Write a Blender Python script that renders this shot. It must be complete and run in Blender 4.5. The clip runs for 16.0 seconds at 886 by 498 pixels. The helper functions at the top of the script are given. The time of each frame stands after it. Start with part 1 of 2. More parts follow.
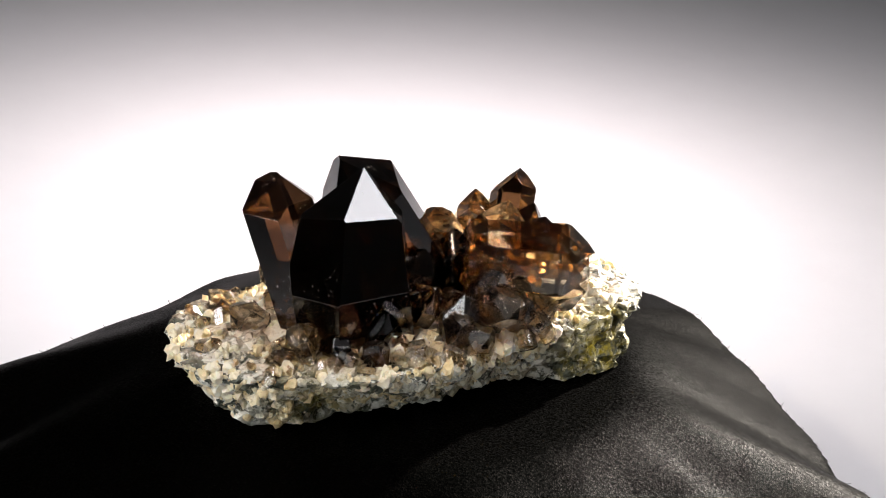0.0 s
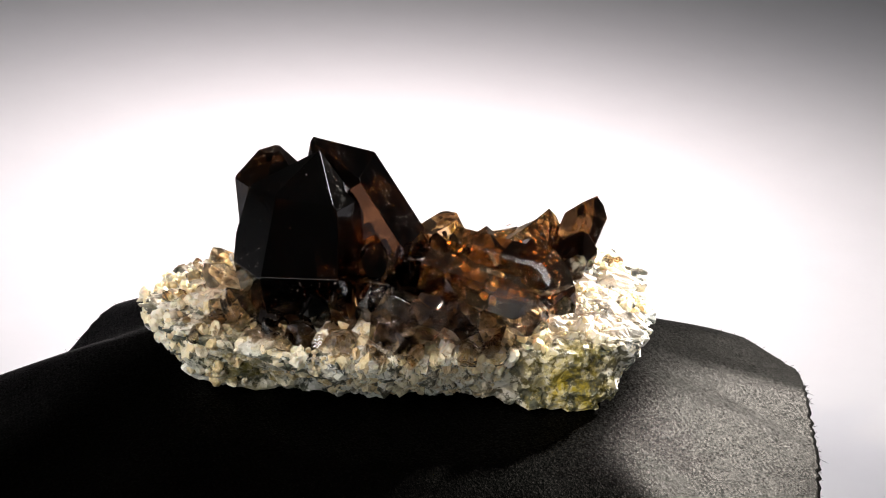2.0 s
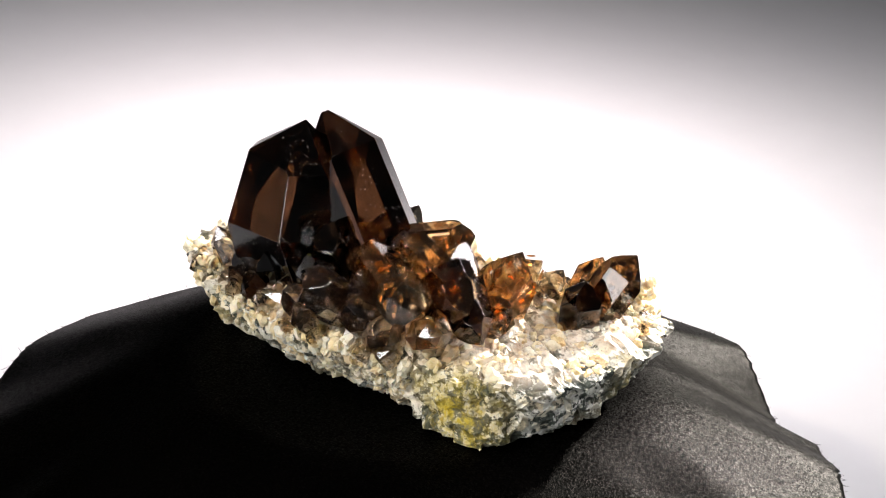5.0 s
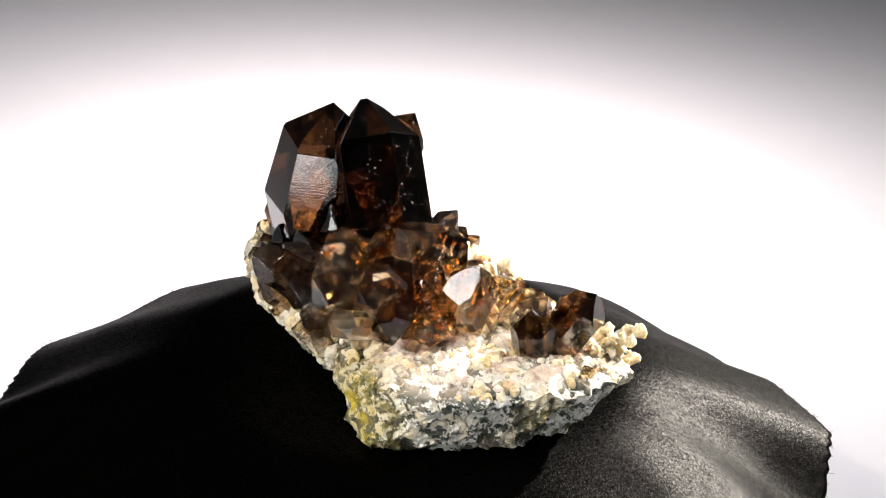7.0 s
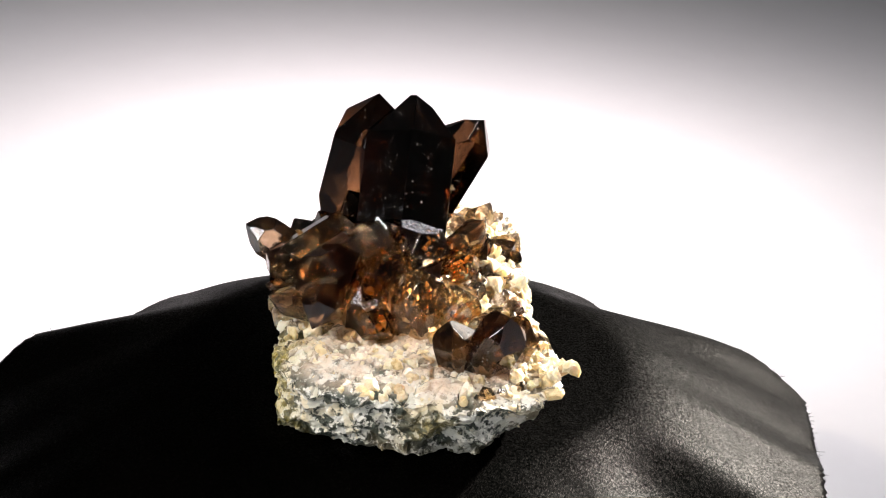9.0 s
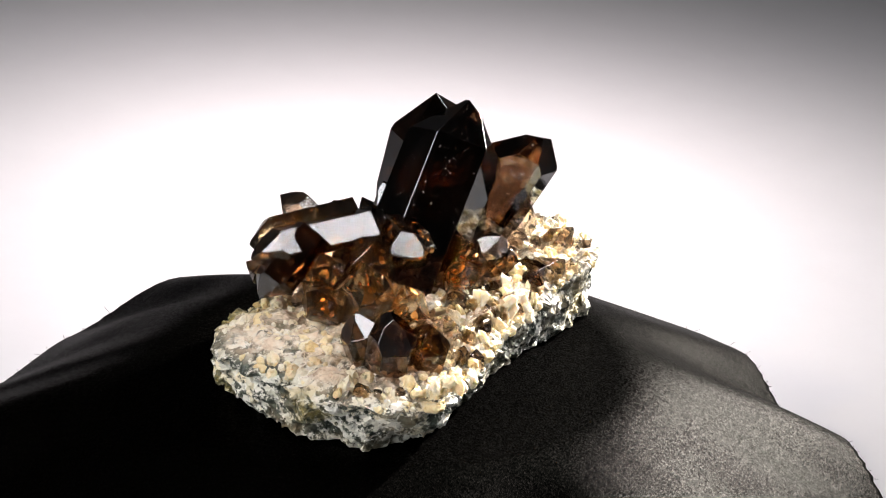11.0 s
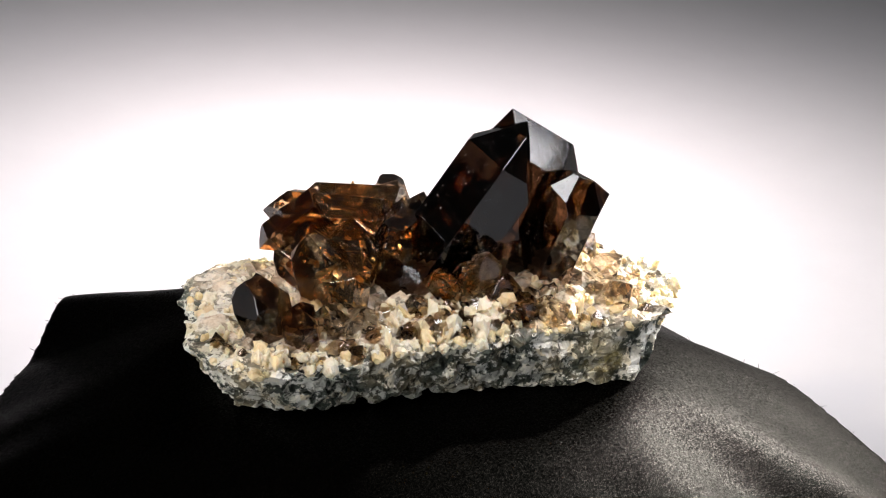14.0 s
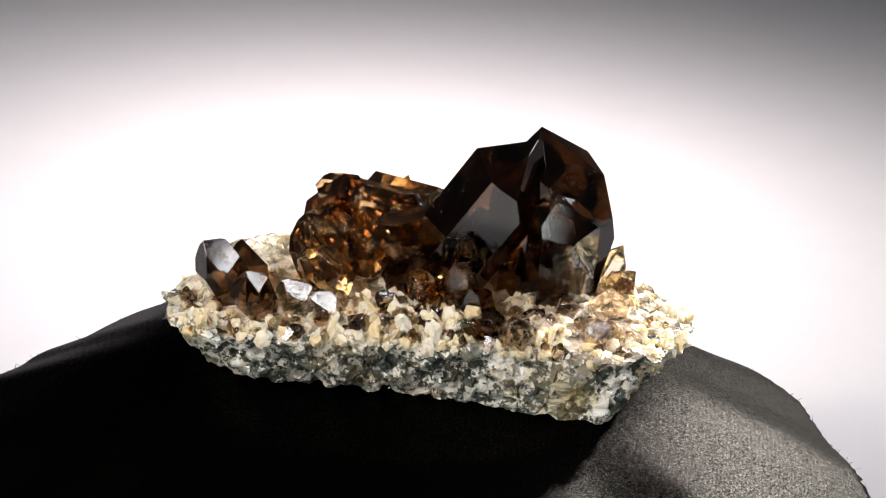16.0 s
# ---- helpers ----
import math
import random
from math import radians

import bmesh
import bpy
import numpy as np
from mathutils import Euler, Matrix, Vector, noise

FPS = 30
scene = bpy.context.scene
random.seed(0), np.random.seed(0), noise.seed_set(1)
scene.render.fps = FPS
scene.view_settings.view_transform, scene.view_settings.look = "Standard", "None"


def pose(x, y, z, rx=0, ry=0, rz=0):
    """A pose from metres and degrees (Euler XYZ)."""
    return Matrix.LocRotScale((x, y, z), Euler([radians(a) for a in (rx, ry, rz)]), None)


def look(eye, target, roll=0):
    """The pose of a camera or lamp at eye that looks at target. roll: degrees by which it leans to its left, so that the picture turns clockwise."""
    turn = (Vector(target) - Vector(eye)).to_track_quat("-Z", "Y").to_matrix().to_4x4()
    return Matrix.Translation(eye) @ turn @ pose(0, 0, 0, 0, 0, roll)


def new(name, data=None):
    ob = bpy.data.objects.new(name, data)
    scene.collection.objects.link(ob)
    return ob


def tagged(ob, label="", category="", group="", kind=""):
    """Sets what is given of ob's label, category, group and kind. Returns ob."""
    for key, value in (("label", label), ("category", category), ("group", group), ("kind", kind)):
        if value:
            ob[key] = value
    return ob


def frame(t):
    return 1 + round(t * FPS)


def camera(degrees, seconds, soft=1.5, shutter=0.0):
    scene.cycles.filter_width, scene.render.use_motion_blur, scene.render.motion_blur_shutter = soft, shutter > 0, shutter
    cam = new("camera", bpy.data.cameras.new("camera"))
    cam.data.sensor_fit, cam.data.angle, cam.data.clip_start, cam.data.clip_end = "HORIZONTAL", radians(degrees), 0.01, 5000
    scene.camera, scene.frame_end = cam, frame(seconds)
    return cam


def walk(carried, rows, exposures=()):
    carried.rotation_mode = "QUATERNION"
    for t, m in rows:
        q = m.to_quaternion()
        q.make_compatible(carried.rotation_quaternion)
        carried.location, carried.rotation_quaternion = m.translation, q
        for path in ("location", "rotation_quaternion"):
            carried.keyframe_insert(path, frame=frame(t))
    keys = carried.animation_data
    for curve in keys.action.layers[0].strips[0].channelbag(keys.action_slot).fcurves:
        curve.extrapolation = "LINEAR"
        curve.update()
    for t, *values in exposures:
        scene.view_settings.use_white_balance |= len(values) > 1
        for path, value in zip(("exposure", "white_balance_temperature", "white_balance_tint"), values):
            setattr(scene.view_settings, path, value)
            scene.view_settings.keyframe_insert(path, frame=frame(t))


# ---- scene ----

import itertools

MM = 0.001

# ---- camera: still, on a tripod, looking down on the turntable ----
cam = camera(22.6, 16.0, soft=1.1)
PITCH = radians(22.784)
EYE = Vector((4.271 * MM, -375.0 * MM, 180.0 * MM))
VIEW = look(EYE, EYE + Vector((0, math.cos(PITCH), -math.sin(PITCH))), 2.873)
walk(cam, [(0.0, VIEW), (16.0, VIEW)], [(0.0, 0.0), (1.5, 0.03), (3.0, 0.14), (4.2, 0.22), (6.5, 0.34), (7.5, 0.42), (8.5, 0.34), (9.2, 0.22), (11.4, 0.0), (12.5, 0.0), (15.0, 0.06), (16.0, 0.06)])

# ---- light ----
world = bpy.data.worlds.new("world")
scene.world = world
world.use_nodes = True
world.node_tree.nodes["Background"].inputs[0].default_value = (0.9, 0.95, 1.0, 1)
world.node_tree.nodes["Background"].inputs[1].default_value = 0.015


def lamp(name, kind, eye, target, watts, colour, **settings):
    data = bpy.data.lights.new(name, kind)
    data.energy, data.color = watts, colour
    for key, value in settings.items():
        if key == "size":
            data.size = value
        elif key == "size_y":
            data.shape, data.size_y = "RECTANGLE", value
        elif key == "radius":
            data.shadow_soft_size = value
        elif key == "cone":
            data.spot_size = radians(value)
        elif key == "spread":
            data.spread = radians(value)
        elif key == "blend":
            data.spot_blend = value
    ob = new(name, data)
    ob.matrix_world = look(eye, target)
    return ob


# the lamp over the paper behind the stand, which throws the pool of light
lamp("pool_lamp", "SPOT", (-0.012, 0.235, 0.125), (-0.015, 0.238, -0.06), 2.25, (1.0, 0.875, 0.87), radius=0.02, cone=125, blend=1.0)
# the low lamp behind, to the side, which rakes over the cloth
lamp("key_lamp", "SPOT", (0.36, 0.38, 0.23), (0.02, 0.0, 0.01), 76.0, (1.0, 0.93, 0.84), radius=0.012, cone=24, blend=0.9)
# the bare lamp in front
lamp("front_lamp", "SPOT", (-0.40, -0.50, 0.52), (0, -0.01, 0.02), 7.8, (1.0, 0.85, 0.67), radius=0.02, cone=24, blend=0.8)
# the two soft boxes on either side of the camera
lamp("soft_box_left", "AREA", (-0.536, -0.362, 0.488), (0, 0, 0.02), 0.52, (0.98, 0.97, 1.0), size=0.27, size_y=0.27, spread=70)
lamp("soft_box_right", "AREA", (0.533, -0.02, 0.67), (0, 0, 0.02), 0.80, (0.97, 0.95, 1.0), size=0.36, size_y=0.34, spread=65)
# the window behind the camera, low and to the side
lamp("window_light", "AREA", (-0.66, -1.25, 0.06), (0, 0, 0.03), 3.4, (0.97, 0.99, 1.0), size=0.42, size_y=0.34)


# ---- materials ----
class Mat:
    """A small builder for node materials."""

    def __init__(self, name):
        self.m = bpy.data.materials.new(name)
        self.m.use_nodes = True
        self.t = self.m.node_tree
        self.b = self.t.nodes["Principled BSDF"]

    def add(self, kind, **inputs):
        n = self.t.nodes.new(kind)
        for k, v in inputs.items():
            n.inputs[k.replace("_", " ")].default_value = v
        return n

    def link(self, a, b):
        self.t.links.new(a, b)

    def coords(self):
        return self.add("ShaderNodeTexCoord").outputs["Object"]

    def noise(self, scale, detail=4, rough=0.55, at=None):
        n = self.add("ShaderNodeTexNoise", Scale=scale, Detail=detail, Roughness=rough)
        self.link(at or self.coords(), n.inputs["Vector"])
        return n.outputs["Fac"]

    def ramp(self, fac, *stops, mode="LINEAR"):
        n = self.add("ShaderNodeValToRGB")
        n.color_ramp.interpolation = mode
        e = n.color_ramp.elements
        while len(e) < len(stops):
            e.new(0.5)
        for x, (p, c) in zip(e, stops):
            x.position, x.color = p, (*c, 1) if len(c) == 3 else c
        self.link(fac, n.inputs["Fac"])
        return n.outputs["Color"]

    def mix(self, fac, a, b, blend="MIX"):
        n = self.t.nodes.new("ShaderNodeMix")
        n.data_type, n.blend_type = "RGBA", blend
        for sock, v in ((n.inputs[0], fac), (n.inputs[6], a), (n.inputs[7], b)):
            if isinstance(v, (int, float, tuple)):
                sock.default_value = v if not isinstance(v, tuple) else (*v, 1)
            else:
                self.link(v, sock)
        return n.outputs[2]

    def bump(self, height, strength, distance):
        n = self.add("ShaderNodeBump", Strength=strength, Distance=distance)
        self.link(height, n.inputs["Height"])
        self.link(n.outputs["Normal"], self.b.inputs["Normal"])

    def set(self, **inputs):
        for k, v in inputs.items():
            sock = self.b.inputs[k.replace("_", " ")]
            if isinstance(v, (int, float, tuple)):
                sock.default_value = (*v, 1) if isinstance(v, tuple) and len(v) == 3 else v
            else:
                self.link(v, sock)
        return self


def smoky(name, dark, light, rough=0.03, window=(0.50, 0.70), relief=0.05, gloss=0.0):
    """Smoky quartz: clear brown glass, paler where veils run through it, with faint growth lines and frosted patches."""
    m = Mat(name)
    at = m.coords()
    veil = m.mix(0.3, m.noise(70, 3, 0.5, at), m.noise(340, 5, 0.65, at))
    info = m.add("ShaderNodeObjectInfo").outputs["Random"]
    base = m.mix(m.ramp(veil, (window[0], (0, 0, 0)), (window[1], (1, 1, 1))), dark, light)
    tint = m.ramp(info, (0.0, (0.8, 0.8, 0.8)), (1.0, (1.12, 1.08, 1.0)))
    dust = m.mix(1.0, m.ramp(m.noise(2300, 2, 0.6, at), (0.665, (0, 0, 0)), (0.72, (1, 1, 1))), m.ramp(m.noise(160, 3, 0.6, at), (0.48, (0, 0, 0)), (0.60, (1, 1, 1))), "MULTIPLY")
    m.set(Base_Color=m.mix(dust, m.mix(1.0, base, tint, "MULTIPLY"), (0.55, 0.50, 0.44)), IOR=1.544, Transmission_Weight=m.mix(dust, (1, 1, 1), (0.1, 0.1, 0.1)))
    frost = m.mix(0.5, m.noise(120, 3, 0.6, at), m.noise(900, 4, 0.7, at))
    m.set(Roughness=m.ramp(frost, (0.54, (rough,) * 3), (0.68, (rough + 0.10,) * 3)))
    m.set(Coat_Weight=gloss, Coat_Roughness=0.03, Coat_IOR=1.5)
    lines = m.add("ShaderNodeTexWave", Scale=620.0, Distortion=5.0, Detail=3.0)
    lines.wave_type, lines.bands_direction = "BANDS", "Z"
    m.link(at, lines.inputs["Vector"])
    m.bump(m.mix(0.93, lines.outputs["Fac"], m.noise(1400 if relief < 0.2 else 700, 3, 0.6, at)), relief, 0.0001 if relief < 0.2 else 0.0003)
    return m.m


def fracture_material():
    m = Mat("amber_fracture")
    m.set(Base_Color=m.ramp(m.noise(500, 3, 0.6), (0.35, (0.85, 0.36, 0.07)), (0.65, (1.0, 0.68, 0.32))), Metallic=1.0, Roughness=0.22)
    return m.m


def stains_and_shade(m, body):
    """Ochre and olive patches that grow on the slab at three places. The dark olive one also paints in crevice shade.
    """
    at = m.coords()
    # the second, dark olive, also carries the shade between the front lumps as colour
    for x, y, z, size, colour in ((35, -4, 5, 13, (0.55, 0.42, 0.03)), (-17, -30, 7, 15, (0.17, 0.14, 0.03)), (-4, -26, 10, 6, (0.30, 0.22, 0.06)), (32, 30, 8, 6, (0.40, 0.32, 0.10)), (-34, -6, 5, 6, (0.42, 0.34, 0.10))):
        d = m.t.nodes.new("ShaderNodeVectorMath")
        d.operation = "DISTANCE"
        m.link(at, d.inputs[0])
        d.inputs[1].default_value = (x * MM, y * MM, z * MM)
        near = m.add("ShaderNodeMapRange")
        m.link(d.outputs["Value"], near.inputs["Value"])
        near.inputs["From Min"].default_value, near.inputs["From Max"].default_value = 0.2 * size * MM, size * MM
        near.inputs["To Min"].default_value, near.inputs["To Max"].default_value = 1.0, 0.0
        patchy = m.ramp(m.noise(420, 4, 0.7, at), (0.40, (0.1,) * 3), (0.58, (1,) * 3))
        body = m.mix(m.mix(1.0, near.outputs["Result"], patchy, "MULTIPLY"), body, colour)
    return body


def rock_material(name="granite_matrix", jitter=False):
    """White and grey feldspar with dark green mica between."""
    m = Mat(name)
    at = m.coords()
    speck = m.noise(900, 4, 0.7, at)
    cell = m.add("ShaderNodeTexVoronoi", Scale=420, Randomness=1.0)
    m.link(at, cell.inputs["Vector"])
    pale = m.ramp(cell.outputs["Color"], (0.0, (0.66, 0.65, 0.58)), (0.35, (0.84, 0.83, 0.77)), (0.65, (0.62, 0.62, 0.54)), (0.85, (0.80, 0.72, 0.54)), (1.0, (0.86, 0.84, 0.78)))
    dark = m.ramp(speck, (0.40, (0.012, 0.018, 0.013)), (0.68, (0.13, 0.15, 0.12)))
    fac = m.mix(0.3, m.noise(210, 6, 0.72, at), m.noise(760, 3, 0.6, at))
    body = m.mix(m.ramp(fac, (0.482, (0, 0, 0)), (0.518, (1, 1, 1))), dark, pale)
    warm = m.ramp(m.noise(70, 4, 0.6, at), (0.48, (0, 0, 0)), (0.66, (0.5,) * 3))
    body = m.mix(warm, body, m.mix(0.55, body, (0.72, 0.55, 0.32)))
    height = m.add("ShaderNodeSeparateXYZ")
    m.link(at, height.inputs[0])
    crust = m.add("ShaderNodeMapRange")
    m.link(height.outputs["Z"], crust.inputs["Value"])
    crust.inputs["From Min"].default_value, crust.inputs["From Max"].default_value = 0.0120, 0.0140
    cream = m.ramp(m.noise(240, 5, 0.7, at), (0.34, (0.42, 0.30, 0.21)), (0.50, (0.72, 0.59, 0.45)), (0.70, (0.80, 0.75, 0.66)))
    body = m.mix(m.mix(1.0, crust.outputs["Result"], m.ramp(m.noise(330, 4, 0.7, at), (0.38, (0.15,) * 3), (0.54, (0.95,) * 3)), "MULTIPLY"), body, cream)
    if jitter:
        lot = m.add("ShaderNodeNewGeometry").outputs["Random Per Island"]
        body = m.mix(1.0, body, m.ramp(lot, (0.0, (0.75, 0.77, 0.74)), (0.4, (1, 1, 1)), (1.0, (1.0, 0.97, 0.92))), "MULTIPLY")
    m.set(Base_Color=stains_and_shade(m, body), Roughness=m.ramp(speck, (0.3, (0.30,) * 3), (0.7, (0.8,) * 3)))
    m.bump(m.mix(0.5, m.noise(700, 5, 0.7, at), cell.outputs["Distance"]), 0.7, 0.0008)
    return m.m


def grain_material(name, stops, rough, island=False):
    m = Mat(name)
    pick = m.add("ShaderNodeNewGeometry").outputs["Random Per Island"] if island else m.add("ShaderNodeObjectInfo").outputs["Random"]
    base = m.ramp(pick, *stops)
    wear = m.ramp(m.noise(600, 4, 0.7), (0.32, (0.74, 0.66, 0.52)), (0.48, (1.0, 1.0, 1.0)))
    base = m.mix(1.0, base, wear, "MULTIPLY")
    if island:
        base = stains_and_shade(m, base)
    m.set(Base_Color=base, Roughness=rough, IOR=1.53, Subsurface_Weight=0.45, Subsurface_Scale=0.0012)
    m.b.inputs["Subsurface Radius"].default_value = (1.0, 0.8, 0.55)
    m.bump(m.noise(900, 6, 0.75), 0.6, 0.0005)
    return m.m


def cloth_material():
    m = Mat("black_satin")
    at = m.coords()
    twill = m.add("ShaderNodeTexWave", Scale=430.0, Distortion=0.4, Detail=1.0)
    twill.wave_type, twill.bands_direction = "BANDS", "DIAGONAL"
    m.link(at, twill.inputs["Vector"])
    thread = m.add("ShaderNodeTexVoronoi", Scale=3800, Randomness=0.8)
    m.link(at, thread.inputs["Vector"])
    fleck = m.noise(2400, 3, 0.7)
    soft = m.noise(45, 3, 0.5)
    base = m.ramp(soft, (0.3, (0.0002, 0.00018, 0.00015)), (0.7, (0.0005, 0.00045, 0.0004)))
    shine = m.mix(0.04, m.mix(0.5, fleck, thread.outputs["Color"]), twill.outputs["Fac"])
    m.set(Base_Color=base, Roughness=m.ramp(fleck, (0.35, (0.34,) * 3), (0.65, (0.46,) * 3)), Specular_IOR_Level=m.ramp(shine, (0.33, (0.0012,) * 3), (0.58, (0.014,) * 3), (0.80, (0.055,) * 3)), Specular_Tint=(1.0, 0.86, 0.70))
    m.bump(m.mix(0.2, thread.outputs["Distance"], fleck), 0.3, 0.0002)
    return m.m


def plain(name, colour, rough, grain=60, depth=0.05):
    m = Mat(name)
    n = m.noise(grain, 5, 0.6)
    m.set(Base_Color=m.mix(n, tuple(0.94 * c for c in colour), colour), Roughness=rough)
    m.bump(m.noise(grain * 12, 3, 0.6), depth, 0.0004)
    return m.m


SMOKY_DARK = smoky("smoky_quartz_dark", (0.040, 0.017, 0.008), (0.34, 0.145, 0.06), 0.03, (0.52, 0.74), 0.06)
SMOKY_BROWN = smoky("smoky_quartz_brown", (0.13, 0.062, 0.027), (0.60, 0.34, 0.16), 0.04, (0.46, 0.66), 0.06, 0.2)
SMOKY_AMBER = smoky("smoky_quartz_amber", (0.64, 0.40, 0.20), (0.98, 0.84, 0.61), 0.07, (0.42, 0.62), 0.12, 0.1)
SMOKY_FROST = smoky("smoky_quartz_frosted", (0.38, 0.25, 0.165), (0.90, 0.76, 0.62), 0.12, (0.44, 0.62), 0.40, 0.6)
SMOKY_PALE = smoky("smoky_quartz_pale", (0.62, 0.46, 0.31), (0.95, 0.86, 0.74), 0.12, (0.42, 0.60), 0.25, 0.5)
FRACTURE = fracture_material()
ROCK = rock_material()
CREAM = ((0.0, (0.78, 0.61, 0.34)), (0.35, (0.83, 0.72, 0.49)), (0.60, (0.86, 0.81, 0.69)), (0.88, (0.84, 0.72, 0.50)), (1.0, (0.62, 0.46, 0.27)))
GRAIN = grain_material("feldspar_grain", CREAM, 0.45)
GRAIN_STUFF = grain_material("feldspar_crust", CREAM, 0.45, island=True)
SPECKLE_STUFF = rock_material("granite_grain", True)
SATIN = cloth_material()
PAPER = plain("white_paper", (0.80, 0.80, 0.81), 0.75)
WALL = plain("grey_wall_paint", (0.34, 0.33, 0.33), 0.8, 8)


# ---- mesh helpers ----
def part(name, bm, material, parent=None, label=""):
    mesh = bpy.data.meshes.new(name)
    bm.to_mesh(mesh)
    bm.free()
    mesh.materials.append(material)
    ob = new(name, mesh)
    ob.parent = parent
    if label:
        tagged(ob, label)
    return ob


def convex(planes):
    """Corners and faces of the body that lies behind all planes (normal, distance)."""
    n = np.array([p[0] for p in planes], float)
    d = np.array([p[1] for p in planes], float)
    pts, on = [], []
    for i, j, k in itertools.combinations(range(len(d)), 3):
        a = n[[i, j, k]]
        if abs(np.linalg.det(a)) < 1e-6:
            continue
        x = np.linalg.solve(a, d[[i, j, k]])
        if (n @ x - d).max() > 1e-6:
            continue
        for q, s in zip(pts, on):
            if np.linalg.norm(q - x) < 1e-5:
                s.update((i, j, k))
                break
        else:
            pts.append(x)
            on.append({i, j, k})
    faces = []
    for f in range(len(d)):
        ids = [v for v in range(len(pts)) if f in on[v]]
        if len(ids) < 3:
            continue
        c = np.mean([pts[v] for v in ids], 0)
        u = pts[ids[0]] - c
        u /= np.linalg.norm(u) + 1e-12
        w = np.cross(n[f], u)
        faces.append(sorted(ids, key=lambda v: math.atan2((pts[v] - c) @ w, (pts[v] - c) @ u)))
    return pts, faces


def quartz_planes(axis, phi, prism, tips, below, slope=38.2):
    """The faces of a quartz crystal: six prism faces, six tip faces at the true angle and a broken foot."""
    a = np.array(axis, float)
    a /= np.linalg.norm(a)
    u = np.array((1.0, 0, 0)) - a * a[0]
    if np.linalg.norm(u) < 0.2:
        u = np.array((0, 1.0, 0)) - a * a[1]
    u /= np.linalg.norm(u)
    v = np.cross(a, u)
    out = []
    s = radians(slope)
    for k in range(6):
        p = radians(phi + 60 * k)
        n = math.cos(p) * u + math.sin(p) * v
        out.append((n, prism[k]))
        if tips is not None:
            out.append((n * math.cos(s) + a * math.sin(s), tips[k]))
    out.append((-a, below))
    return out


def facet(az, el, at):
    """A plane from the azimuth and tilt of its normal in degrees and a point on it."""
    n = np.array((math.cos(radians(az)) * math.cos(radians(el)), math.sin(radians(az)) * math.cos(radians(el)), math.sin(radians(el))))
    return n, float(n @ np.array(at, float))


def crystal(name, at, axis, phi, prism, tips, below, material, parent, label="", bevel=0.12, cuts=()):
    """One quartz crystal; sizes in millimetres from the point at. cuts: further faces, by azimuth, tilt and a point."""
    more = [facet(az, el, np.array(p, float) - np.array(at, float)) for az, el, p in cuts]
    pts, faces = convex(quartz_planes(axis, phi, prism, tips, below) + more)
    bm = bmesh.new()
    vs = [bm.verts.new((Vector(p) + Vector(at)) * MM) for p in pts]
    for f in faces:
        bm.faces.new([vs[i] for i in f])
    if bevel:
        bmesh.ops.bevel(bm, geom=list(bm.edges), offset=bevel * MM, segments=1, affect="EDGES", clamp_overlap=True)
    return part(name, bm, material, parent, label)


def lump_data(seed, level=1, rough=0.35):
    """Corners and faces of a sugary, uneven grain about one unit across."""
    bm = bmesh.new()
    bmesh.ops.create_icosphere(bm, subdivisions=level, radius=0.5)
    shift = Vector((seed * 3.7, seed * 1.3, seed * 2.1))
    for v in bm.verts:
        n = v.co.normalized()
        box = max(abs(n.x), abs(n.y), abs(n.z))
        v.co *= (0.80 / box) ** 0.55 * (1 + rough * noise.noise(n * 1.6 + shift) + 0.6 * rough * noise.noise(n * 4.2 + shift))
    bm.verts.ensure_lookup_table()
    pts = [tuple(v.co) for v in bm.verts]
    polys = [[v.index for v in f.verts] for f in bm.faces]
    bm.free()
    return pts, polys


# ---- setting ----
def slab(name, lo, hi, material):
    bm = bmesh.new()
    bmesh.ops.create_cube(bm, size=1)
    for v in bm.verts:
        v.co = [lo[i] + (v.co[i] + 0.5) * (hi[i] - lo[i]) for i in range(3)]
    return part(name, bm, material)


TABLE = -0.062
tagged(slab("table_paper", (-0.9, -0.7, TABLE - 0.004), (0.9, 1.1, TABLE), PAPER), "matt white paper sheet under the black cloth", "paper", kind="structure")
tagged(slab("floor", (-1.5, -1.5, -0.80), (1.5, 1.5, -0.75), WALL), "plain grey floor below the table", "floor", kind="structure")
for nm, lo, hi in (("wall_north", (-1.55, 1.5, -0.75), (1.55, 1.55, 1.6)), ("wall_south", (-1.55, -1.55, -0.75), (1.55, -1.5, 1.6)),
                   ("wall_east", (1.5, -1.5, -0.75), (1.55, 1.5, 1.6)), ("wall_west", (-1.55, -1.5, -0.75), (-1.5, 1.5, 1.6))):
    tagged(slab(nm, lo, hi, WALL), "plain grey painted wall of the room", "wall", kind="structure")
tagged(slab("ceiling", (-1.55, -1.55, 1.6), (1.55, 1.55, 1.65), WALL), "plain grey painted ceiling of the room", "ceiling", kind="structure")

def outline(points, deg, centre=(0, -1)):
    """Radius of a plan outline about a middle point, at an angle."""
    c = Vector(centre)
    d = Vector((math.cos(radians(deg)), math.sin(radians(deg))))
    best = 0.0
    for a, b in zip(points, points[1:] + points[:1]):
        p, q = Vector(a) - c, Vector(b) - c
        e = q - p
        det = d.x * -e.y + e.x * d.y
        if abs(det) < 1e-9:
            continue
        s = (p.x * -e.y + e.x * p.y) / det
        u = (d.x * p.y - d.y * p.x) / det
        if s > 0 and -1e-6 <= u <= 1 + 1e-6:
            best = max(best, s)
    return best


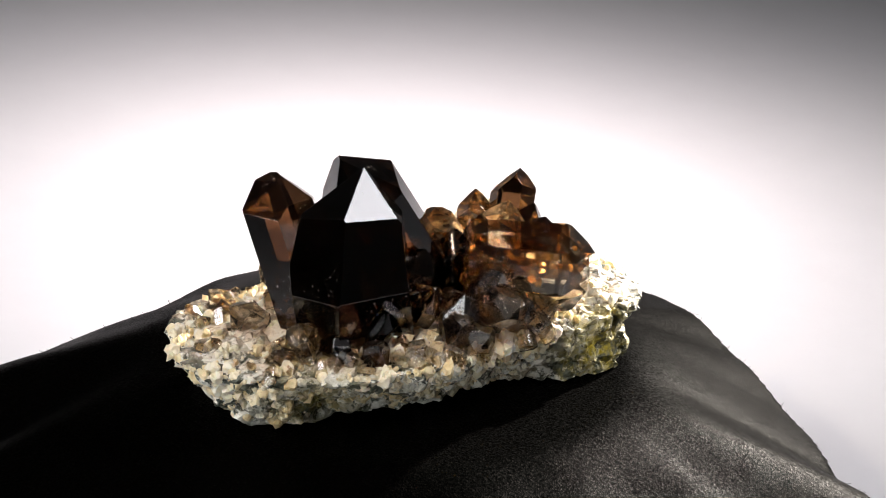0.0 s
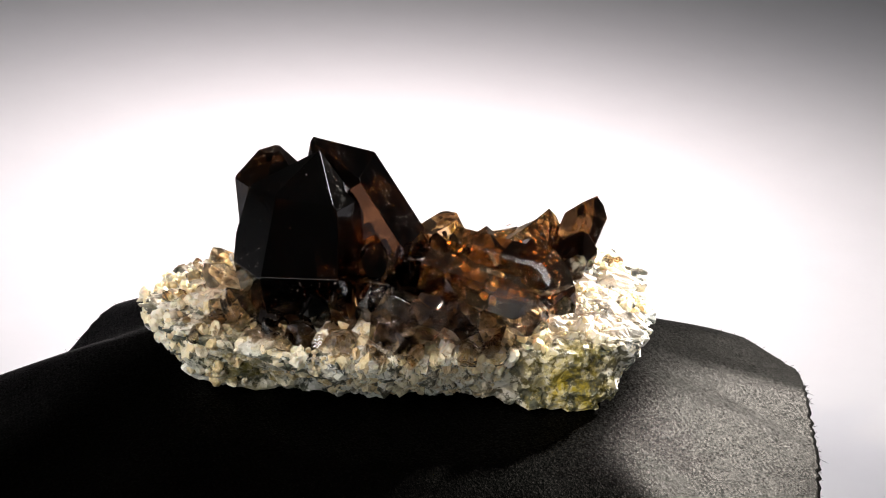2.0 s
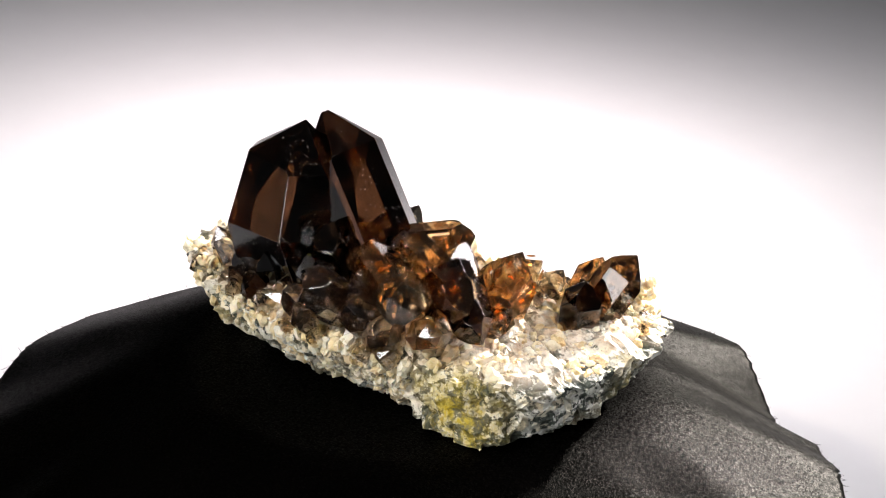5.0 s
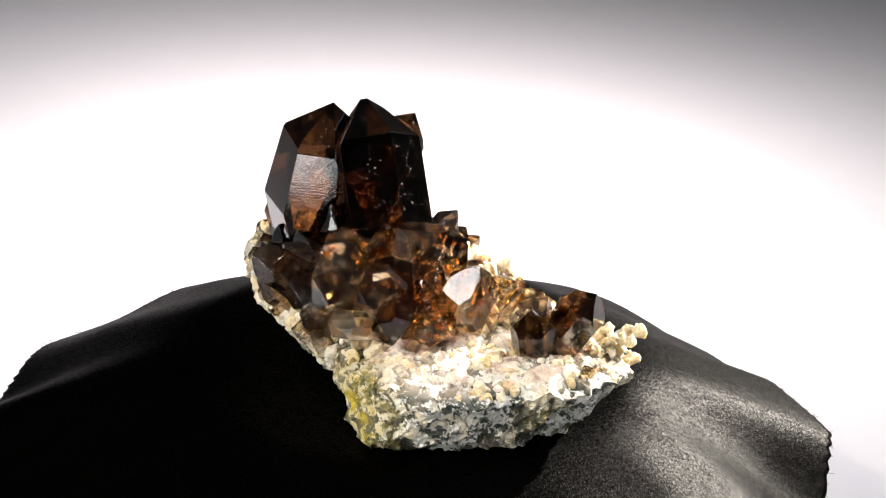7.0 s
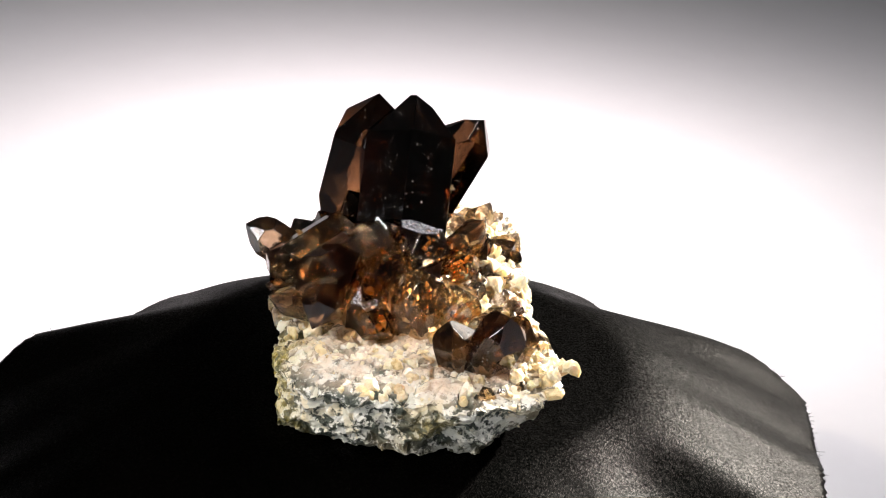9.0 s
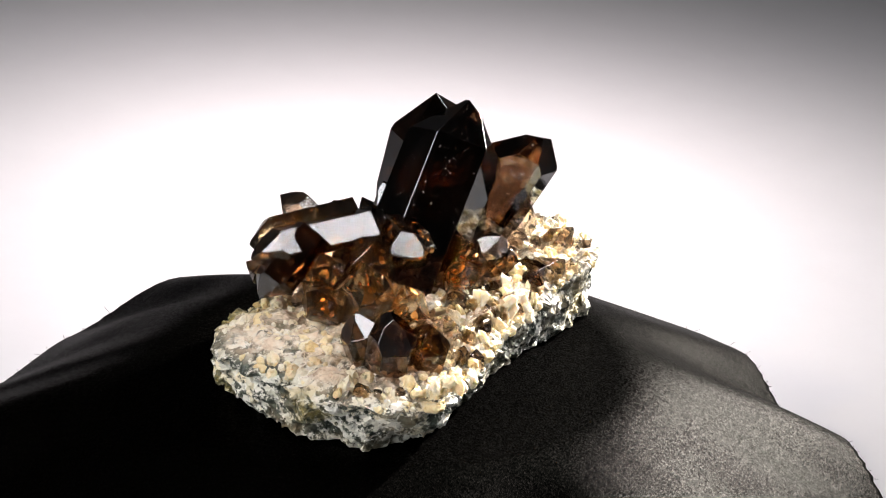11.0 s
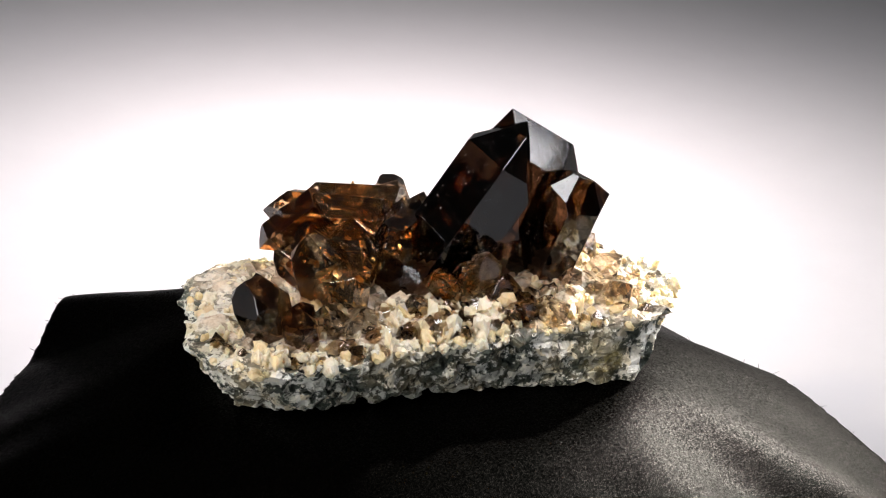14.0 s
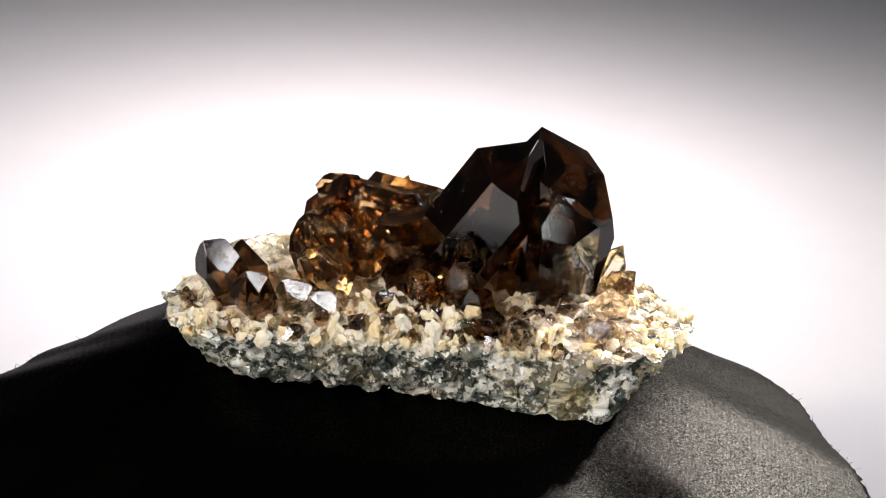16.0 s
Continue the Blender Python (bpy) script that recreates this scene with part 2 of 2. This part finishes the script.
# ---- turntable and cloth ----
def lathe(profile, steps=64):
    bm = bmesh.new()
    rings = [[bm.verts.new((r * math.cos(a) * MM, r * math.sin(a) * MM, z * MM)) for a in np.linspace(0, 2 * math.pi, steps, endpoint=False)] for r, z in profile]
    for a, b in zip(rings, rings[1:]):
        for i in range(steps):
            j = (i + 1) % steps
            bm.faces.new((a[i], a[j], b[j], b[i]))
    bm.faces.new(list(reversed(rings[0])))
    bm.faces.new(rings[-1])
    return bm


stand = tagged(part("turntable", lathe([(36, -62), (36, -58), (33, -56), (33, -5), (31, -3.2)]), WALL), "round grey turntable under the black cloth", "turntable")

# how steeply the cloth falls off the stand, every 15 degrees round it
SLOPE = (0.60, 0.61, 0.52, 0.40, 0.38, 0.56, 0.76, 0.45, 0.50, 0.63, 0.61, 0.51, 0.73, 0.53, 0.54, 0.51, 0.60, 0.55, 0.63, 0.43, 0.60, 0.64, 0.52, 0.36)


def cloth_height(r, deg):
    """Height in millimetres of the draped cloth, which falls off the stand in soft cones between its ridges."""
    k, f = divmod(deg % 360 / 15, 1)
    f = f * f * (3 - 2 * f)
    slope = SLOPE[int(k)] * (1 - f) + SLOPE[(int(k) + 1) % 24] * f
    x = max(0.0, r - 40.0)
    z = -slope * x * x / (x + 12)
    z += 0.7 * noise.noise(Vector((r * math.cos(radians(deg)) / 22, r * math.sin(radians(deg)) / 22, 3.0))) * min(1, max(0, r - 40) / 30)
    return z - 0.15


# the cloth is cut with straight sides between ten corners
CLOTH = ((54, 67), (14, 80), (-22, 80), (-84, 40), (-90, -44), (-30, -82), (46, -80), (88, -34), (80, 13), (70, 37))


def cloth_edge(deg):
    return outline(CLOTH, deg, (0, 0))


def cloth_mesh():
    bm = bmesh.new()
    n, m = 360, 90
    top, low = [], []
    for k in range(1, m + 1):
        row = []
        for i in range(n):
            deg = i * 360 / n
            e = cloth_edge(deg) + (0.5 * noise.noise(Vector((deg * 0.9, 0, 7))) + 0.35 * math.sin(deg * 9.1) if k > m - 2 else 0)
            r = e * k / m
            row.append(bm.verts.new((r * math.cos(radians(deg)) * MM, r * math.sin(radians(deg)) * MM, cloth_height(r, deg) * MM)))
        top.append(row)
    c = bm.verts.new((0, 0, cloth_height(0, 0) * MM))
    for i in range(n):
        bm.faces.new((c, top[0][i], top[0][(i + 1) % n]))
    for a, b in zip(top, top[1:]):
        for i in range(n):
            j = (i + 1) % n
            bm.faces.new((a[i], b[i], b[j], a[j]))
    for f in bm.faces:
        f.smooth = True
    return bm


cloth = tagged(part("black_cloth", cloth_mesh(), SATIN), "black satin cloth with frayed edges draped over a turntable", "cloth")
thick = cloth.modifiers.new("thickness", "SOLIDIFY")
thick.thickness, thick.offset = 0.0004, -1

# ---- the mineral specimen ----
specimen = tagged(new("mineral_specimen"), "smoky quartz crystals on a pale granite matrix lying on black cloth", "mineral")

BASE = ((-40.5, -11.5), (-34, -19), (-28, -30), (-19, -30), (-12, -22), (-1, -19), (9, -12), (19, -7), (32, -5), (38, 0), (36, 8), (33, 16.5), (30, 24),
        (21, 31), (10, 28), (4, 22), (-7, 15), (-20, 3), (-30, -1), (-35, -5))
RIM = ((-44.5, -14.5), (-43, -28), (-36, -37), (-22, -38), (-9, -36), (6, -30), (14.5, -22.5), (23, -14), (34, -4), (40, 1), (43, 10), (39, 21), (30, 36),
       (21, 42.5), (12, 43), (3, 34), (-8, 22), (-20, 11), (-31, 0), (-38.5, -5))


def top_height(x, y):
    """The upper surface of the slab: a little higher along its front and under the crystals."""
    z = 13.5 + 1.5 * math.exp(-((x + 12) ** 2 + (y + 12) ** 2) / 500)
    return z + 1.2 * noise.noise(Vector((x / 9, y / 9, 1.3))) + 0.6 * noise.noise(Vector((x / 3.5, y / 3.5, 5.1)))


def rock_point(deg, v):
    """A point of the slab: v from 0, the middle of the underside, over 1, the base, and 2, the rim, to 3, the middle of the top."""
    rb, rr = outline(BASE, deg) - 0.7, outline(RIM, deg) - 0.9
    if v <= 1:
        r, z = rb * v, 0.0 + 0.2 * (1 - v)
    elif v <= 2:
        s = v - 1
        r = rb + (rr - rb) * (s ** 0.75)
        z = 12.0 * s
    else:
        s = v - 2
        r = rr * (1 - s)
        z = None
    x, y = r * math.cos(radians(deg)), -1 + r * math.sin(radians(deg))
    if z is None:
        t = top_height(x, y)
        z = 12 + (t - 12) * min(1, s * 5)
    return Vector((x, y, z))


def rock_mesh():
    bm = bmesh.new()
    n = 540
    levels = [0.35, 0.7, 0.92] + [1 + i / 34 for i in range(35)] + [2 + i / 36 for i in range(1, 36)]
    rows = []
    for v in levels:
        row = []
        for i in range(n):
            p = rock_point(i * 360 / n, v)
            amp = 0.0 if v < 0.9 else 1.15
            d = noise.noise_vector(p / 5.0) * 1.6 + noise.noise_vector(p / 2.2) * 0.9 + noise.noise_vector(p / 1.0) * 0.55 + noise.noise_vector(p / 0.5) * 0.22
            p = p + d * amp
            p.z = max(p.z, 0.0)
            row.append(bm.verts.new(p * MM))
        rows.append(row)
    for a, b in zip(rows, rows[1:]):
        for i in range(n):
            j = (i + 1) % n
            bm.faces.new((a[i], a[j], b[j], b[i]))
    bm.faces.new(list(reversed(rows[0])))
    bm.faces.new(rows[-1])
    return bm


rock = part("matrix_rock", rock_mesh(), ROCK, specimen, "rough speckled white, grey and cream granite slab")

# the three large crystals
def cut_crystal(name, faces, material, parent, label):
    """A crystal from its faces: azimuth and tilt of each in degrees and a point in millimetres on it."""
    planes = [facet(*f) for f in faces]
    pts, polys = convex(planes)
    bm = bmesh.new()
    vs = [bm.verts.new(Vector(p) * MM) for p in pts]
    for f in polys:
        bm.faces.new([vs[i] for i in f])
    bmesh.ops.bevel(bm, geom=list(bm.edges), offset=0.07 * MM, segments=1, affect="EDGES", clamp_overlap=True)
    return part(name, bm, material, parent, label)


crystal("smoky_quartz_crystal", (-9.4, -10.8, 41.2), (-0.468, -0.287, 0.835), 13.8, (3.9, 4.1, 8.6, 12.0, 9.5, 8.0), (1.9, 2.2, 5.7, 6.4, 7.1, 4.7), 34, SMOKY_DARK, specimen, "large dark brown smoky quartz crystal, leaning, striated")
TIP = (-10.1, -19.4, 45.2)
cut_crystal("smoky_quartz_crystal", ((-55, 47, TIP), (4, 39, TIP), (64, 30, TIP), (152, 42.5, TIP), (-130, 57, TIP), (-59, 12, (-4.0, -24.7, 37.7)), (2, 8, (-3.2, -18.2, 36.2)),
            (-116, 14, (-14.0, -28.4, 40.0)), (178, 10, (-20.3, -25.4, 38.6)), (-116, -14, (-16.3, -31.6, 25)), (-59, -12, (-3, -27.2, 25)), (178, -8, (-22, -24.5, 30)), (60, 4, (-6, -14, 34)), (120, 4, (-12, -12, 34)), (0, -90, (0, 0, 10))),
            SMOKY_DARK, specimen, "large nearly black smoky quartz crystal with a broad upright body")
crystal("smoky_quartz_crystal", (-28.0, -9.4, 35.7), (-0.351, 0.323, 0.879), -1.6, (8.2, 5.0, 4.2, 4.2, 5.6, 7.2), (4.2, 3.4, 1.8, 2.2, 4.0, 3.4), 26, SMOKY_DARK, specimen, "dark smoky quartz crystal with a brown glow, leaning outwards", cuts=((-140, 71, (-27, -7.3, 38.8)), (-122, 51.5, (-28.4, -11.4, 36.7))))


LOOKS = {"smoky_quartz_brown": "small dark brown smoky quartz crystal, clear at its edges", "smoky_quartz_dark": "small nearly black smoky quartz crystal", "smoky_quartz_amber": "small clear amber-brown quartz crystal full of cracks",
         "smoky_quartz_pale": "small pale brown quartz crystal", "smoky_quartz_frosted": "small frosted greyish brown quartz crystal"}


def small_crystal(tip, axis, radius, length, material, seed, label=""):
    """A smaller quartz crystal with uneven faces, whose point is at tip."""
    rng = np.random.default_rng(seed)
    a = np.array(axis, float)
    a /= np.linalg.norm(a)
    s = math.sin(radians(38.2))
    prism = [radius * (0.82 + 0.36 * rng.random()) for _ in range(6)]
    tips = [radius * (0.95 if k % 2 else 1.18) * s * (0.85 + 0.3 * rng.random()) for k in range(6)]
    back = radius * 1.1
    label = label or LOOKS[material.name]
    return crystal("small_quartz_crystal", Vector(tip) - Vector(a) * back, a, rng.random() * 60, prism, tips, length - back, material, specimen, label, 0.08)


D, B, A, P, F = SMOKY_DARK, SMOKY_BROWN, SMOKY_AMBER, SMOKY_PALE, SMOKY_FROST
SPECS = []
for spec in (
    # the dark pair at the far end
    ((18.9, 35.6, 26.8), (0.12, 0.5, 0.85), 4.0, 15, B, 71), ((10.6, 32.6, 22.9), (0.0, 0.4, 0.9), 3.4, 11, B, 2),
    ((21.8, 24.2, 23.6), (0.3, -0.1, 0.95), 4.2, 14, B, 29), ((8.5, 25.5, 20.2), (0.1, 0.5, 0.85), 3.2, 9, P, 48),
    # the brown prisms of the cluster, most of them lying
    ((16.2, 14.5, 28.4), (0.15, 0.3, 0.93), 5.2, 15, A, 3), ((3.6, 10.4, 25.0), (0.05, 1.0, 0.04), 4.0, 15, A, 5),
    ((30.2, -9.8, 22.4), (1.0, 0.08, -0.10), 3.9, 22, A, 117), ((32.6, -1.0, 23.8), (0.97, 0.12, -0.05), 3.9, 24, A, 104),
    ((31.6, 1.8, 16.4), (0.70, 0.20, -0.66), 3.3, 16, B, 6), ((10.5, 5.0, 28.8), (-0.15, 0.35, 0.92), 5.6, 15, A, 18),
    ((6.2, -5.4, 29.5), (0.0, -0.1, 1.0), 2.8, 16, A, 8), ((11.5, -9.0, 28.4), (0.2, -0.4, 0.9), 4.0, 15, A, 19),
    ((21.5, 5.0, 26.4), (0.3, 0.3, 0.9), 4.0, 14, A, 115), ((9.5, 21.5, 22.0), (0.05, 0.8, 0.5), 4.0, 12, A, 13),
    ((25.5, 9.5, 21.0), (0.7, 0.3, 0.6), 3.4, 11, A, 30), ((1.2, -17.2, 30.0), (0.4, -0.2, 0.9), 3.2, 15, B, 9),
    ((3.5, -22.5, 24.5), (0.35, -0.5, 0.8), 3.4, 12, B, 10), ((6.0, -14.0, 26.5), (0.2, -0.6, 0.75), 3.0, 12, B, 46),
    # the frosted ones along the front
    ((18.4, -27.0, 25.2), (0.55, -0.6, 0.55), 3.2, 13, F, 11), ((8.6, -23.8, 24.6), (0.1, -0.5, 0.85), 4.2, 13, F, 12),
    ((15.0, -17.0, 25.4), (0.3, -0.6, 0.75), 4.2, 13, F, 20), ((25.8, -13.5, 19.0), (0.75, -0.1, 0.5), 3.4, 12, F, 7),
    ((20.5, -20.0, 22.0), (0.5, -0.6, 0.6), 3.2, 10, F, 50), ((14.0, -24.5, 20.5), (0.3, -0.8, 0.4), 3.0, 9, F, 61),
    ((8.0, -28.5, 20.0), (0.1, -0.8, 0.5), 2.8, 9, F, 62), ((24.0, -16.5, 17.5), (0.7, -0.6, 0.3), 2.6, 8, F, 63),
    ((30.5, -9.8, 19.5), (0.7, -0.5, 0.3), 3.0, 11, P, 16), ((-14.0, -32.0, 18.5), (-0.1, -0.7, 0.7), 2.8, 9, D, 25),
    ((-6.0, -32.0, 17.8), (0.2, -0.6, 0.75), 2.6, 8, D, 26), ((2.0, -31.0, 17.5), (0.3, -0.6, 0.7), 2.6, 8, P, 27),
    ((-24.0, -33.0, 18.0), (-0.4, -0.5, 0.75), 2.6, 8, P, 28), ((-20.0, -33.5, 22.0), (-0.2, -0.4, 0.9), 2.4, 9, P, 31),
    ((-5.0, -28.5, 22.0), (0.2, -0.5, 0.85), 2.6, 10, D, 49), ((13.0, -27.5, 18.5), (0.4, -0.7, 0.5), 2.6, 8, P, 32),
    # at the foot of the large ones
    ((-14.5, 4.6, 25.2), (-0.2, 0.6, 0.75), 2.5, 11, P, 21), ((-24.0, 4.5, 18.5), (-0.5, 0.4, 0.6), 3.2, 10, B, 22),
    ((-10.3, 3.2, 23.2), (0.0, 0.5, 0.85), 2.5, 10, A, 55), ((-17.5, 3.0, 21.5), (-0.2, 0.5, 0.8), 2.8, 9, B, 56),
    ((-30.0, 1.0, 17.5), (-0.6, 0.2, 0.5), 3.0, 9, P, 23), ((-6.0, 8.5, 21.5), (0.1, 0.7, 0.7), 2.6, 9, A, 24),
    ((2.5, 24.0, 18.5), (-0.1, 0.6, 0.7), 3.0, 9, P, 14), ((-33.0, -22.0, 19.0), (-0.6, -0.4, 0.6), 2.6, 8, P, 51),
    ((-37.5, -12.0, 18.0), (-0.6, 0.1, 0.7), 2.4, 8, P, 52), ((-3.0, 12.5, 18.5), (0.1, 0.6, 0.75), 1.8, 6, P, 53),
    ((-21.0, 8.0, 17.5), (-0.1, 0.7, 0.6), 2.0, 7, A, 54),
):
    small_crystal(*spec)
    SPECS.append(spec)


# cracks near the foot of the leaning large crystal and of the small dark ones
INNER = (((-1, -5, 27), (-0.47, -0.29, 0.83), 4.0, 12, 40), ((17.5, 33, 20), (0.12, 0.5, 0.85), 2.6, 6, 8), ((-24, -11, 24), (-0.35, 0.32, 0.88), 3, 8, 10))


def fractures():
    """Thin bright cracks inside the amber crystals, which catch the light."""
    rng = np.random.default_rng(77)
    verts, faces = [], []

    def disc(c, turn, size):
        base = len(verts)
        ring = [Vector((math.cos(q) * size * rng.uniform(0.4, 1.0), math.sin(q) * size * rng.uniform(0.4, 1.0), 0)) for q in np.linspace(0, 2 * math.pi, 7, endpoint=False)]
        verts.extend([(c + turn @ v) * MM for v in ring] + [(c + turn @ Vector((0, 0, 0.06))) * MM, (c - turn @ Vector((0, 0, 0.06))) * MM])
        for i in range(7):
            j = (i + 1) % 7
            faces.extend([[base + i, base + j, base + 7], [base + j, base + i, base + 8]])

    for tip, axis, radius, length, material, _ in SPECS:
        if material is not A:
            continue
        a = Vector(axis).normalized()
        for _ in range(17):
            c = Vector(tip) - a * rng.uniform(0.25, 0.8) * length + Vector(rng.normal(0, radius * 0.33, 3))
            turn = Euler(rng.uniform(0, 6.28, 3)).to_matrix()
            size = rng.uniform(0.2, 1.4)
            disc(c, turn, size)
    for tip, axis, radius, length, count in INNER:
        a = Vector(axis).normalized()
        for _ in range(count):
            c = Vector(tip) - a * rng.uniform(0.1, 1.0) * length + Vector(rng.normal(0, radius * 0.4, 3))
            turn = Euler(rng.uniform(0, 6.28, 3)).to_matrix()
            disc(c, turn, rng.uniform(0.2, 0.9))
    mesh = bpy.data.meshes.new("inner_fracture")
    mesh.from_pydata(verts, [], faces)
    mesh.materials.append(FRACTURE)
    ob = new("inner_fracture", mesh)
    ob.parent = specimen
    return tagged(ob, "bright amber cracks inside the crystals", kind="stuff")


fractures()

# ---- grains ----
def grain_places(count, seed, v_lo, v_hi, sector=None):
    rng = np.random.default_rng(seed)
    out = []
    while len(out) < count:
        deg = rng.uniform(*sector) if sector else rng.uniform(0, 360)
        v = rng.uniform(v_lo, v_hi)
        if v > 2 and rng.random() > 1 - (v - 2):
            continue
        out.append((rock_point(deg, v), rng))
    return out


def grain_crust(name, places, size, flatness, material, label):
    """Many angular grains joined into one crust."""
    verts, faces = [], []
    kinds = [lump_data(90 + i, 2, 0.42) for i in range(18)]
    for p, rng in places:
        pts, polys = kinds[rng.integers(len(kinds))]
        s = size[0] + (size[1] - size[0]) * rng.random() ** 2.6
        turn = Euler(rng.uniform(0, 6.28, 3)).to_matrix()
        stretch = Vector((s, s * rng.uniform(0.6, 1.0), s * rng.uniform(flatness, 1.4)))
        p = p - (p - Vector((0, -1, 5))).normalized() * (0.22 * s)
        base = len(verts)
        verts += [((p + turn @ Vector((q[0] * stretch.x, q[1] * stretch.y, q[2] * stretch.z))) * MM) for q in pts]
        for i in range(base, len(verts)):
            verts[i].z = max(verts[i].z, 0.0)
        faces += [[base + i for i in f] for f in polys]
    mesh = bpy.data.meshes.new(name)
    mesh.from_pydata(verts, [], faces)
    mesh.materials.append(material)
    ob = new(name, mesh)
    ob.parent = specimen
    return tagged(ob, label, kind="stuff")


grain_crust("granite_crust", grain_places(160, 3, 1.03, 1.95, (10, 200)) + grain_places(180, 13, 1.03, 2.1, (200, 370)), (0.3, 1.8), 0.5, SPECKLE_STUFF, "speckled white, grey and dark green mineral grains")
grain_crust("feldspar_crust", grain_places(1100, 4, 1.15, 2.2, (198, 342)) + grain_places(1150, 5, 1.98, 2.75, (60, 335)) + grain_places(300, 6, 2.02, 2.7, (-25, 60)), (0.5, 3.2), 0.5, GRAIN_STUFF, "cream and white feldspar grains crusting the slab")

kinds = []
for i in range(10):
    pts, polys = lump_data(40 + i, 2, 0.65)
    mesh = bpy.data.meshes.new("feldspar_grain")
    mesh.from_pydata([Vector(p) * MM for p in pts], [], polys)
    mesh.materials.append(GRAIN)
    kinds.append(mesh)
for p, rng in grain_places(130, 8, 1.6, 2.35, (200, 340)) + grain_places(80, 19, 2.02, 2.7, (50, 200)):
    g = new("feldspar_grain", kinds[rng.integers(len(kinds))])
    g.parent = specimen
    s = rng.uniform(1.4, 3.4)
    g.matrix_basis = Matrix.LocRotScale((p + Vector((0, 0, 0.4))) * MM, Euler(rng.uniform(-0.7, 0.7, 3)), (s * 0.8, s * rng.uniform(0.5, 1), s * rng.uniform(0.8, 1.4)))
# a knob of grains that stands out from the rim
rng = np.random.default_rng(31)
for _ in range(16):
    g = new("feldspar_grain", kinds[rng.integers(len(kinds))])
    g.parent = specimen
    s = rng.uniform(1.6, 2.8)
    g.matrix_basis = Matrix.LocRotScale(Vector((11.5 + rng.normal(0, 2.0), 39.5 + rng.normal(0, 1.5), 14.6 + rng.normal(0, 0.9))) * MM, Euler(rng.uniform(0, 6, 3)), (s, s * 0.8, s * 0.8))
for p, rng in grain_places(80, 9, 2.06, 2.6, (50, 205)):
    g = new("albite_blade", kinds[rng.integers(len(kinds))])
    g.parent = specimen
    s = 1.4 + 3.6 * rng.random() ** 2.2
    g.matrix_basis = Matrix.LocRotScale((p + Vector((0, 0, 0.7))) * MM, Euler(rng.uniform(-0.8, 0.8, 3)), (s * rng.uniform(0.4, 0.9), s * rng.uniform(0.3, 0.8), s * rng.uniform(0.8, 1.9)))


# pale brown quartz grains among the feldspar, on the open side of the slab
pale_kinds = []
for i in range(6):
    one = small_crystal((0, 0, 1.6), (0, 0, 1), 1.0, 3.2, (P, F, P, A)[i % 4], 300 + i)
    pale_kinds.append(one.data)
    bpy.data.objects.remove(one)
for p, rng in grain_places(110, 23, 2.05, 2.6, (55, 205)) + grain_places(40, 24, 2.0, 2.3, (205, 340)):
    g = new("small_quartz_crystal", pale_kinds[rng.integers(len(pale_kinds))])
    g.parent = specimen
    s = 0.8 + 1.1 * rng.random() ** 2
    g.matrix_basis = Matrix.LocRotScale((p + Vector((0, 0, 0.6 * s))) * MM, Euler(rng.uniform(-0.9, 0.9, 3)), (s, s, s))


# ---- frayed edge ----
def fray():
    rng = np.random.default_rng(5)
    verts, faces = [], []
    for _ in range(900):
        deg = rng.uniform(0, 360)
        e = cloth_edge(deg)
        d = Vector((math.cos(radians(deg)), math.sin(radians(deg)), 0))
        p = d * (e - 0.8) + Vector((0, 0, cloth_height(e, deg) - 0.1))
        way = (d + Vector(rng.normal(0, 0.5, 3)) + Vector((0, 0, -0.35))).normalized()
        length = rng.uniform(0.5, 1.7) if rng.random() < 0.97 else rng.uniform(2.0, 3.2)
        side = way.cross(Vector((0, 0, 1))).normalized() * 0.09
        up = Vector((0, 0, 0.09))
        bend = Vector(rng.normal(0, 0.35, 3))
        base = len(verts)
        for k in range(3):
            c = p + way * (length * k / 2) + bend * (k / 2) ** 2 * length * 0.5
            w = 1 - 0.3 * k
            verts += [(c + side * w) * MM, (c - side * w) * MM, (c + up * w) * MM]
        for k in range(2):
            for i in range(3):
                j = (i + 1) % 3
                faces.append([base + 3 * k + i, base + 3 * k + j, base + 3 * k + 3 + j, base + 3 * k + 3 + i])
    mesh = bpy.data.meshes.new("frayed_thread")
    mesh.from_pydata(verts, [], faces)
    mesh.materials.append(SATIN)
    ob = new("frayed_thread", mesh)
    ob.parent = cloth
    return tagged(ob, "loose black threads along the cut edge", kind="stuff")


fray()

# ---- what turns ----
TURN = (0.37, -13.91, -28.39, -42.86, -57.13, -71.12, -85.46, -100.14, -113.86, -127.78, -142.19, -156.53, -170.79, -185.02, -199.15, -213.23, -227.23)


def motions():
    for thing, x in ((specimen, 0.0), (cloth, -0.0015), (stand, 0.0)):
        walk(thing, [(float(t), pose(x, 0, 0, rz=a)) for t, a in enumerate(TURN)])


motions()
